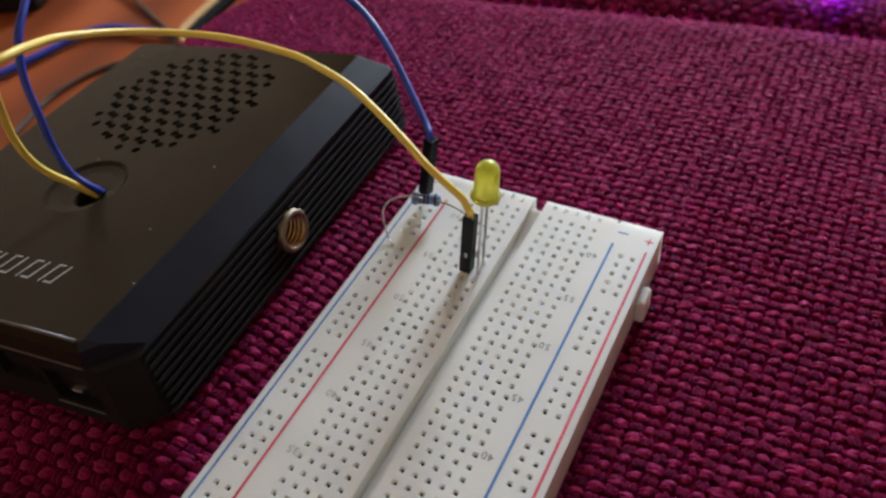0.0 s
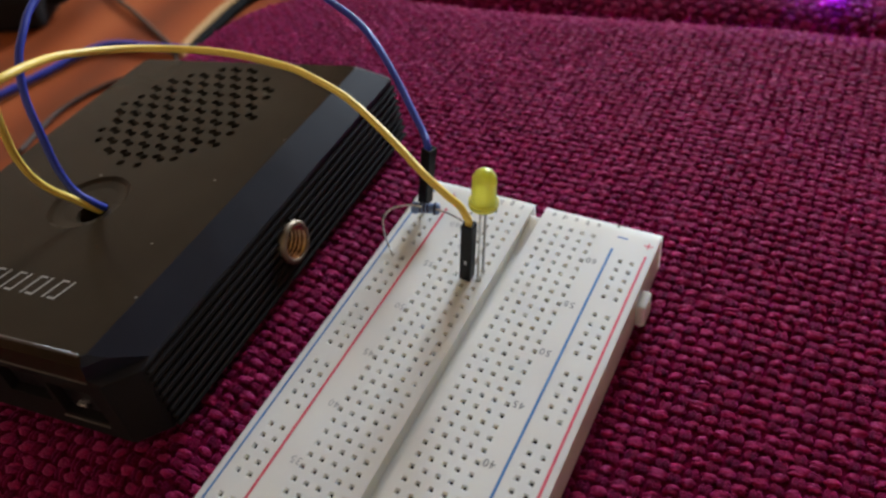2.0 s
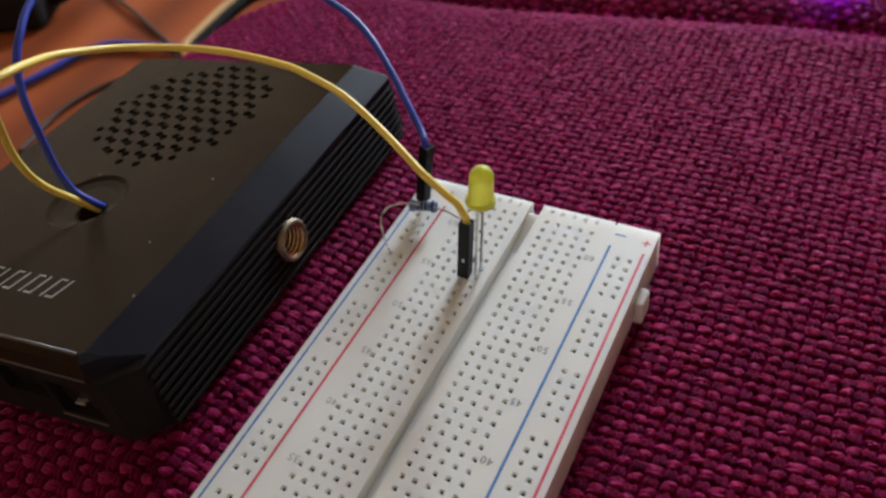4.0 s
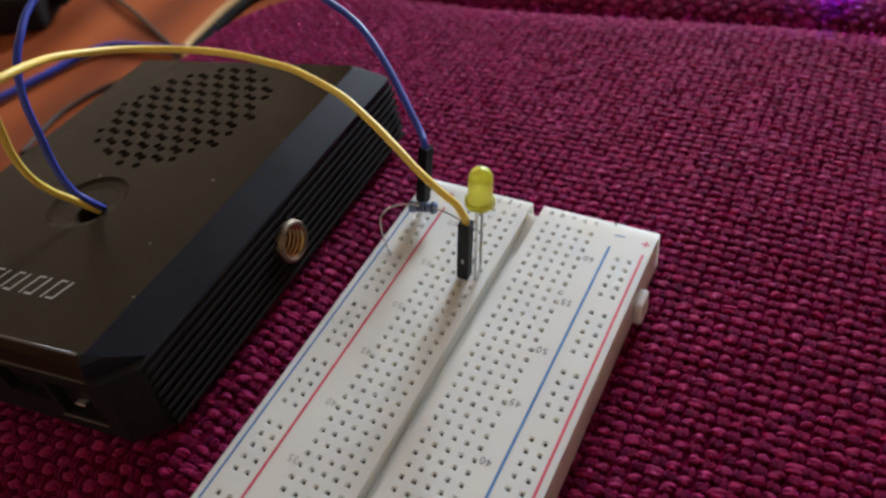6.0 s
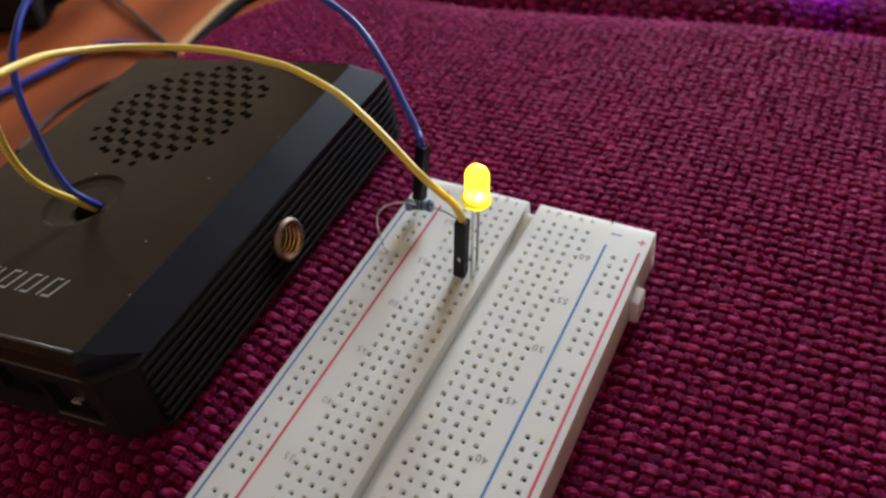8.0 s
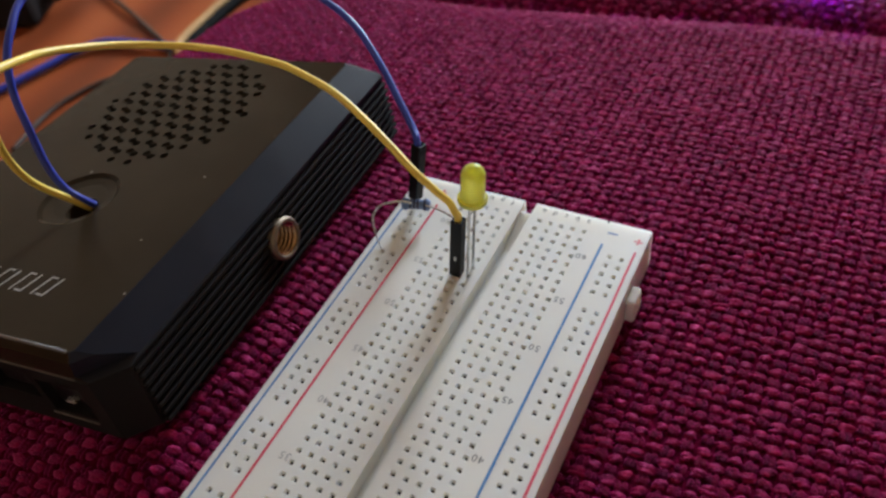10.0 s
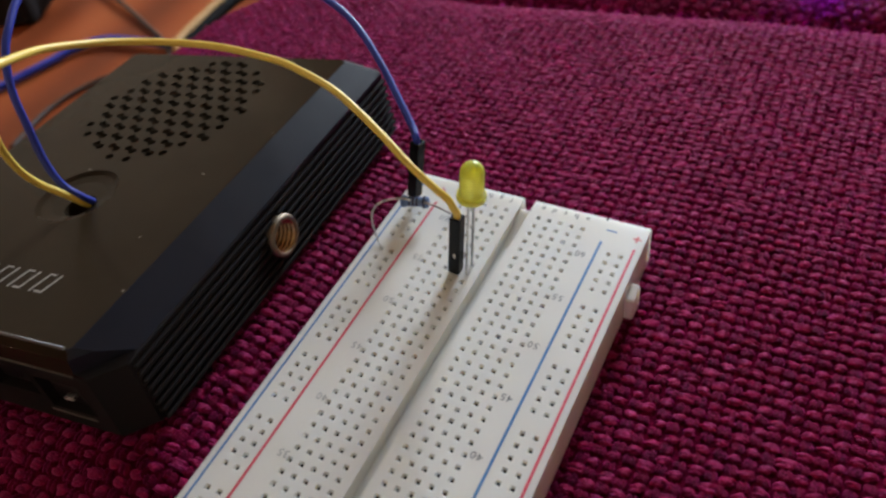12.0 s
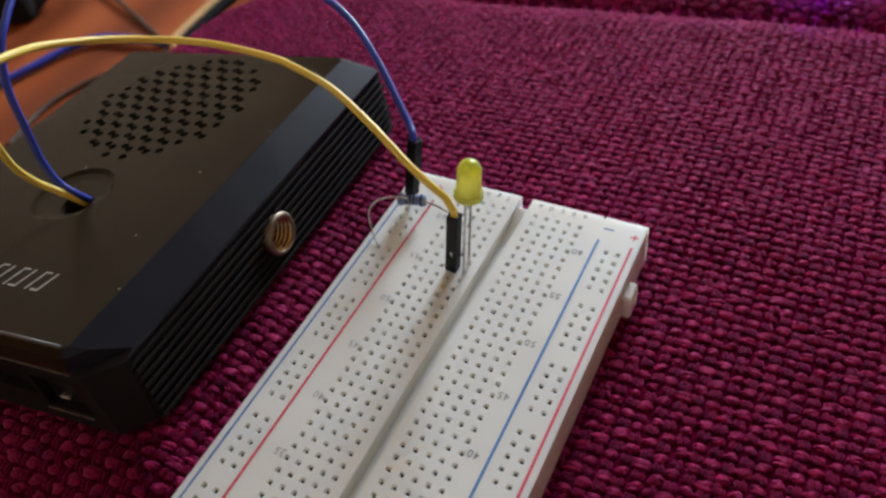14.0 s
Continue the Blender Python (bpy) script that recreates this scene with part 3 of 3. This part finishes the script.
    stack([loop(bm, 0.0030, 0.0030, 0.0052, 0.0, 0.0548), loop(bm, 0.0014, 0.0016, 0.0052, 0.0022, 0.0557), loop(bm, 0.0006, 0.0016, 0.0052, BZS - 0.0012, 0.0552), loop(bm, 0.0006, 0.0018, 0.0052, BZS - 0.00085, 0.0551), loop(bm, 0.0022, 0.0030, 0.0052, BZS - 0.00084, 0.0540), loop(bm, 0.0022, 0.0030, 0.0052, BZS - 0.0004, 0.0540)], bm)
    cut = bmesh.new()
    for x0, x1, z0, z1 in ((0.0195, 0.0310, 0.0065, 0.0150), (0.0060, 0.0180, 0.0090, 0.0165), (-0.0120, 0.0020, 0.0090, 0.0165)):
        box(x0, x1, -hy - 0.002, -hy + 0.009, z0, z1, bm=cut)
    lathe([(0, -0.0065), (0.0046, -0.0065), (0.0046, 0.002), (0, 0.002)], 32, pose(hx, 0.0006, BZT - 0.0155, 0, 90, 0), cut)
    base = part_of("lower_shell", carved(bm, cut), BODY, case, "matt black lower shell")
    for x0, x1, z0, z1, mat in ((0.0205, 0.0300, 0.0072, 0.0142, BLACK), (0.0070, 0.0170, 0.0100, 0.0155, BLACK), (-0.0110, 0.0010, 0.0100, 0.0155, BLACK)):
        part("port", box(x0, x1, -hy + 0.0030, -hy + 0.0088, z0, z1, 0.0004), mat, base, "small recessed socket")
    part("socket_pin", box(0.0246, 0.0270, -hy + 0.0016, -hy + 0.0034, 0.0098, 0.0103, 0.0002), STEEL, base)
    # lip under the port, in the painted highlight colour
    part("front_lip", tube([(0.0184, -hy + 0.0016, 0.0053), (0.0303, -hy + 0.0016, 0.0053)], 0.00024, 10, 1), EDGE_GLINT, base, smooth=True)
    # ribs along both long sides
    for side in (1, -1):
        x = side * (hx - 0.0014)
        for k in range(8):
            z = 0.0018 + k * 0.0020
            half = 0.0050 ** 2 - (z + 0.0006 - (BZT - 0.0155)) ** 2
            half = math.sqrt(half) if side == 1 and half > 0 else 0.0
            spans = [(-hy + 0.0075, 0.0006 - half), (0.0006 + half, 0.0546)] if half else [(-hy + 0.0075, 0.0546)]
            for y0, y1 in spans:
                part("rib", box(min(x, x + side * 0.0014), max(x, x + side * 0.0014), y0, y1, z, z + 0.0012, 0.00035, 1), BODY, case)
    # threaded brass socket in the side
    turn = pose(hx + 0.0004, 0.0006, BZT - 0.0155, 0, 90, 0)
    part("threaded_socket", lathe([(0.0049, -0.0014), (0.0049, 0.0), (0.0045, 0.0005), (0.0040, 0.0006), (0.0037, 0.0003)], 40, turn), BRASS, case, "dull grey-brown brass collar", smooth=True)
    prof = [(0.0037, 0.0003)]
    z = 0.0003
    while z > -0.0036:
        prof += [(0.0037, z - 0.0003), (0.0033, z - 0.0006), (0.0033, z - 0.0008), (0.0037, z - 0.0011)]
        z -= 0.0011
    prof += [(0.0032, z), (0.0010, z - 0.0010), (0, z - 0.0010)]
    part("thread", lathe(prof, 40, turn), THREAD, case, "shiny orange-brown brass thread")
    # maker's mark as plain slanted bars
    for k in range(8):
        x, y = -0.0040 + k * 0.0030, -0.0392
        bm = bmesh.new()
        bars = [((0.0, 0.0), (0.0005, 0.0), (0.0018, 0.0050), (0.0013, 0.0050))]
        if k % 2 == 0:
            bars.append(((0.0015, 0.0046), (0.0031, 0.0046), (0.0032, 0.0050), (0.0014, 0.0050)))
        else:
            bars.append(((-0.0016, 0.0), (0.0002, 0.0), (0.00035, 0.0005), (-0.00145, 0.0005)))
        for h, quad in enumerate(bars):
            bm.faces.new([bm.verts.new((x + u, y + v, BZT + 0.00003 + 0.00001 * h)) for u, v in quad])
        part("printed_bar", bm, PRINT, lid)
    # rounded lips along the front of the lid, coloured pale as edge highlights
    part("front_edge", tube([(-hx + 0.010, -hy + 0.0026, BZT - 0.00012), (hx - 0.0072, -hy + 0.0026, BZT - 0.00012)], 0.00030, 10, 1), EDGE_GLINT, lid, smooth=True)
    part("front_seam", tube([(-hx + 0.008, -hy + 0.0018, BZS - 0.0010), (hx - 0.0090, -hy + 0.0018, BZS - 0.0010)], 0.00024, 10, 1), EDGE_GLINT, base, smooth=True)
    return case


VENT_X, VENT_Y, VENT_R = -0.00083, 0.02393, 0.0223
VENT_A, VENT_B = (0.005433, -0.00028), (0.002772, -0.004083)


# ---------------------------------------------------------------- parts plugged into the board
LEAN = Vector((0.886, 0.4485, -0.1175))


def leaning(x, y, z, length, shift):
    """A pose at (x, y, z) whose z axis leads to the top, moved sideways by shift."""
    axis = (Vector((0, 0, length)) + LEAN * shift).normalized()
    q = Vector((0, 0, 1)).rotation_difference(axis)
    return Matrix.LocRotScale((x, y, z), q, None)


def housing(name, wire_thing, m, z0, z1):
    bm = box(-0.00122, 0.00122, -0.00122, 0.00122, z0, z1, 0.00015, 1)
    cut = box(-0.0004, 0.0004, -0.002, -0.0008, z0 + 0.0042, z0 + 0.0058)
    box(-0.0008, 0.0008, -0.0008, 0.0008, z1 - 0.003, z1 + 0.001, bm=cut)
    me = carved(bm, cut)
    me.transform(m)
    h = part_of(name, me, BLACK, wire_thing, "black square plug housing")
    bm = box(-0.00042, 0.00042, -0.00085, -0.0007, z0 + 0.0041, z0 + 0.0059)
    bmesh.ops.transform(bm, matrix=m, verts=bm.verts)
    part("crimp", bm, STEEL, h)
    bm = box(-0.0003, 0.0003, -0.0003, 0.0003, -0.003, z0 + 0.0005)
    bmesh.ops.transform(bm, matrix=m, verts=bm.verts)
    part("pin", bm, STEEL, h)


def jumper_wires():
    m = leaning(-0.00635, ROW(55), TOP, 0.01575, 0.0019)
    y = tagged(group_at("yellow_jumper_wire"), "yellow jumper wire arching from the board into the case", "wire")
    housing("plug", y, m, 0.0, 0.0152)
    top = m @ Vector((0, 0, 0.0125)) * 1000
    top2 = m @ Vector((-0.0001, 0, 0.0160)) * 1000
    part("wire", tube(mm([tuple(top), tuple(top2)] + YELLOW_PATH), 0.00076, 14), YELLOW, y, "yellow insulated wire", smooth=True)
    m = leaning(-0.02436, ROW(61), TOP, 0.0181, 0.0033) @ pose(0, 0, 0, 0, 0, 258)
    b = tagged(group_at("blue_jumper_wire"), "blue jumper wire looping from the board into the case", "wire")
    housing("plug", b, m, 0.0026, 0.0178)
    top = m @ Vector((0, 0, 0.0155)) * 1000
    part("wire", tube(mm([tuple(top)] + BLUE_PATH), 0.00078, 14), BLUE, b, "blue insulated wire", smooth=True)


YELLOW_PATH = [
    (-4.9, -20.0, 26.9),
    (-6.0, -19.9, 29.1),
    (-8.3, -20.3, 31.6),
    (-12.1, -19.9, 34.4),
    (-15.2, -18.9, 36.0),
    (-19.6, -17.1, 38.0),
    (-27.0, -14.1, 40.7),
    (-34.2, -11.7, 43.0),
    (-41.8, -10.5, 44.8),
    (-48.7, -9.8, 45.8),
    (-62.2, -11.0, 47.2),
    (-73.0, -15.2, 48.9),
    (-78.4, -24.2, 53.3),
    (-78.1, -36.5, 59.4),
    (-74.6, -44.5, 63.2),
    (-71.8, -50.8, 65.6),
    (-71.4, -54.4, 65.8),
    (-73.1, -55.4, 61.5),
    (-78.7, -53.5, 53.5),
    (-81.8, -52.5, 46.5),
    (-83.4, -51.0, 39.8),
    (-83.6, -48.8, 34.4),
    (-82.4, -46.1, 29.8),
    (-81.7, -44.6, 27.1),
    (-81.9, -42.7, 23.9),
]
BLUE_PATH = [
    (-21.9, -3.5, 27.8),
    (-23.8, -1.3, 28.7),
    (-28.0, 2.1, 31.4),
    (-34.2, 7.0, 35.6),
    (-40.9, 11.4, 40.0),
    (-46.8, 14.5, 42.6),
    (-53.9, 16.5, 45.0),
    (-71.1, 18.3, 52.4),
    (-89.1, 8.4, 61.8),
    (-94.9, -10.6, 65.0),
    (-92.3, -26.8, 63.7),
    (-89.3, -34.8, 61.0),
    (-87.6, -39.4, 57.5),
    (-86.2, -42.5, 52.0),
    (-85.3, -43.9, 44.8),
    (-84.8, -44.8, 36.7),
    (-83.3, -44.9, 31.3),
    (-81.5, -43.9, 28.0),
    (-81.1, -41.9, 24.4),
]


def resistor():
    r = tagged(group_at("resistor"), "blue metal-film resistor with dark bands and bent leads", "resistor")
    a, b = Vector((-0.0249, -0.0096, 0.0140)), Vector((-0.0184, -0.0074, 0.0136))
    d = (b - a).normalized()
    m = Matrix.LocRotScale((a + b) / 2, Vector((0, 0, 1)).rotation_difference(d), None)
    L = 0.0032
    prof = [(0, -L), (0.0008, -L), (0.00130, -L + 0.0003), (0.00140, -L + 0.0010), (0.00108, -L + 0.0017), (0.00108, L - 0.0017), (0.00140, L - 0.0010), (0.00130, L - 0.0003), (0.0008, L), (0, L)]
    part("ceramic_body", lathe(prof, 20, m), RESIST, r, smooth=True)
    for z, mat in ((-0.0011, BAND), (-0.0003, BAND), (0.0005, BAND), (0.0021, BAND)):
        rr = 0.00142 if abs(z) > 0.0017 else 0.00111
        part("band", lathe([(rr - 0.0002, z - 0.00024), (rr, z - 0.00024), (rr, z + 0.00024), (rr - 0.0002, z + 0.00024)], 20, m), mat, r)
    part("lead", tube(LEAD_A, 0.00020, 8), STEEL, r, smooth=True)
    part("lead", tube(LEAD_B, 0.00020, 8), STEEL, r, smooth=True)


LEAD_A = mm([
    (-20.1, -12.2, 17.9),
    (-22.0, -13.0, 18.5),
    (-24.3, -14.5, 18.7),
    (-25.9, -16.1, 18.4),
    (-27.0, -17.3, 16.6),
    (-26.8, -18.2, 14.2),
    (-26.3, -18.5, 10.7),
    (-24.36, -20.3, 9.6),
    (-24.36, -20.3, 6.5),
])
LEAD_B = mm([
    (-16.5, -12.4, 18.5),
    (-12.0, -14.2, 20.1),
    (-7.3, -17.1, 22.1),
    (-4.4, -17.6, 21.5),
    (-3.4, -18.3, 20.3),
    (-3.2, -19.5, 17.7),
    (-4.1, -19.6, 13.9),
    (-6.3, -17.8, 9.6),
    (-6.35, -17.8, 6.5),
])


def led():
    m = leaning(-1.5 * P, ROW(55.5), TOP, 0.0293, 0.0032)
    lamp_thing = tagged(group_at("led", m), "yellow 5 mm light-emitting diode on two tall leads in the board", "LED")
    z0 = 0.0199
    prof = [(0, 0), (0.0029, 0), (0.00295, 0.0002), (0.00295, 0.0009), (0.00288, 0.0010), (0.00237, 0.00102), (0.00235, 0.0061)]
    prof += [(0.00235 * math.cos(radians(a)), 0.0061 + 0.00245 * math.sin(radians(a))) for a in range(10, 90, 10)] + [(0, 0.00855)]
    part("lens", lathe(prof, 40, Matrix.Translation((0, 0, z0))), LENS, lamp_thing, "translucent yellow epoxy dome", smooth=True).data.set_sharp_from_angle(angle=radians(35))
    # lead frame inside the dome: a cup on one post, a shorter post beside it
    bowl = [(0, 0.0004), (0.0006, 0.0005), (0.0010, 0.0009), (0.00118, 0.0014), (0.00108, 0.0014), (0.00092, 0.0010), (0.0006, 0.0007), (0, 0.00065)]
    part("reflector_cup", lathe(bowl, 24, Matrix.Translation((0, 0, z0))), STEEL, lamp_thing)
    for s, zt in ((-1, z0 + 0.0030), (1, z0 + 0.0016)):
        part("lead", box(-0.00025, 0.00025, s * P / 2 - 0.00025, s * P / 2 + 0.00025, -0.003, zt, 0.00005, 1), STEEL, lamp_thing)
    die = group_at("die", pose(0, 0, z0 + 0.0014))
    die.parent = lamp_thing
    part("lit_face", lathe([(0.00105, 0.00006)] + [(0.00105 * math.cos(radians(a)), 0.00006 + 0.00078 * math.sin(radians(a))) for a in range(15, 90, 15)] + [(0, 0.00084)], 20), GLOW, die, smooth=True)
    part("unlit_back", lathe([(0, -0.00006), (0.00106, -0.00006), (0.00106, 0.00004), (0, 0.00004)], 20), UNLIT, die)
    return die


# ---------------------------------------------------------------- things on the floor beside the cushion
def floor_cables():
    t = tagged(group_at("tan_cord"), "thin tan cord lying along the cushion's edge", "cord")
    part("sheath", tube(mm([(-207.5, 104.5, -57.8), (-220.2, 110.9, -57.8), (-227.6, 116.8, -57.8), (-230.0, 126.9, -57.8), (-231.0, 137.8, -57.8), (-232.1, 149.2, -57.8), (-232.0, 158.9, -57.8), (-229.9, 173.0, -57.8), (-221.4, 191.6, -57.8)]), 0.0022, 12), TAN, t, smooth=True)
    # no real cable: near-black tube added as the shade beside the tan cord
    t = tagged(group_at("dark_floor_tube"), "black tube added as shade between tan cord and cushion", "cable")
    part("sheath", tube(mm([(-200.2, 105.0, -57.6), (-214.0, 110.9, -57.6), (-221.5, 116.7, -57.6), (-223.4, 126.3, -57.6), (-224.9, 141.9, -57.6), (-225.5, 155.6, -57.6), (-224.4, 168.1, -57.6), (-216.2, 186.9, -57.6)]), 0.0026, 12), GAP_SHADE, t, smooth=True)
    t = tagged(group_at("blue_cable"), "dull blue cable lying on the wooden floor", "cable")
    part("sheath", tube(mm([(-300, 20, -57.2), (-289.7, 51.9, -57.2), (-284.3, 67.5, -57.2), (-280, 81.3, -57.2), (-275.6, 95.6, -57.2), (-265.7, 108.8, -57.2), (-238, 113.7, -57.2), (-204.7, 120, -57.2)]), 0.0019, 12), BLUE, t, smooth=True)
    t = tagged(group_at("dark_floor_tube"), "thin black cable curving over the wooden floor", "cable")
    part("sheath", tube(mm([(-330, 170, -57.8), (-304.3, 149.6, -57.8), (-279.5, 138, -57.8), (-256.5, 127.4, -58.8), (-236, 117, -58.8), (-215, 100, -58.8)]), 0.0012, 12), CABLE, t, smooth=True)
    t = tagged(group_at("dark_floor_tube"), "thin dark tube curving beside the case", "cable")
    part("sheath", tube(mm([(-246, 30, -58.8), (-250.8, 50.2, -58.8), (-251, 63.6, -58.8), (-245.1, 81.8, -58.8), (-232, 95, -58.8), (-210, 104, -58.8)]), 0.0012, 12), CABLE, t, smooth=True)
    t = tagged(group_at("black_adapter", pose(-0.334, 0.125, FLOOR_Z, 0, 0, 25)), "black plug-in adapter lying on the wooden floor", "adapter")
    part("shell", box(-0.035, 0.010, -0.02, 0.03, 0.0, 0.02, 0.004), BODY, t)
    part("strain_relief", box(0.0097, 0.018, -0.004, 0.004, 0.006, 0.014, 0.001), BODY, t)


def violet_led():
    """A lit lamp lying on the far cushion."""
    m = pose(0.0445, 0.1530, -0.0060, 84, 0, -20)
    t = tagged(group_at("violet_led", m), "small glowing violet light-emitting diode lying on the far cushion", "LED")
    prof = [(0, 0), (0.0029, 0), (0.0029, 0.0010), (0.0024, 0.0011), (0.0024, 0.0061)] + [(0.0024 * math.cos(radians(a)), 0.0061 + 0.0024 * math.sin(radians(a))) for a in range(15, 90, 15)] + [(0, 0.0085)]
    part("lens", lathe(prof, 24), VIOLET, t, "glowing violet dome", smooth=True)
    for x in (-P / 2, P / 2):
        part("lead", box(x - 0.00025, x + 0.00025, -0.00025, 0.00025, -0.014, 0.0002, 0.00005, 1), STEEL, t)


room()
seat_cushion()
neighbouring_cushion()
breadboard()
computer_case()
jumper_wires()
resistor()
DIE = led()
floor_cables()
violet_led()

# ---------------------------------------------------------------- what moves: the glowing die turns over in its cup
SWITCHES = [(0.5, 1), (1.5, 0), (2.5, 1), (3.5, 0), (4.5, 1), (5.5, 0), (6.5, 1), (9.5, 0), (10.5, 1), (11.52, 0), (12.5, 1), (13.6, 0)]


def motions():
    z = DIE.location.z
    rows, face = [(0.0, pose(0, 0, z, 180))], 180
    for t, on in SWITCHES:
        goal = 0 if on else 180
        for k in range(4):
            rows.append((t + k / 30, pose(0, 0, z, face + (goal - face) * k / 3)))
        face = goal
    rows.append((14.0, pose(0, 0, z, face)))
    walk(DIE, rows)


motions()
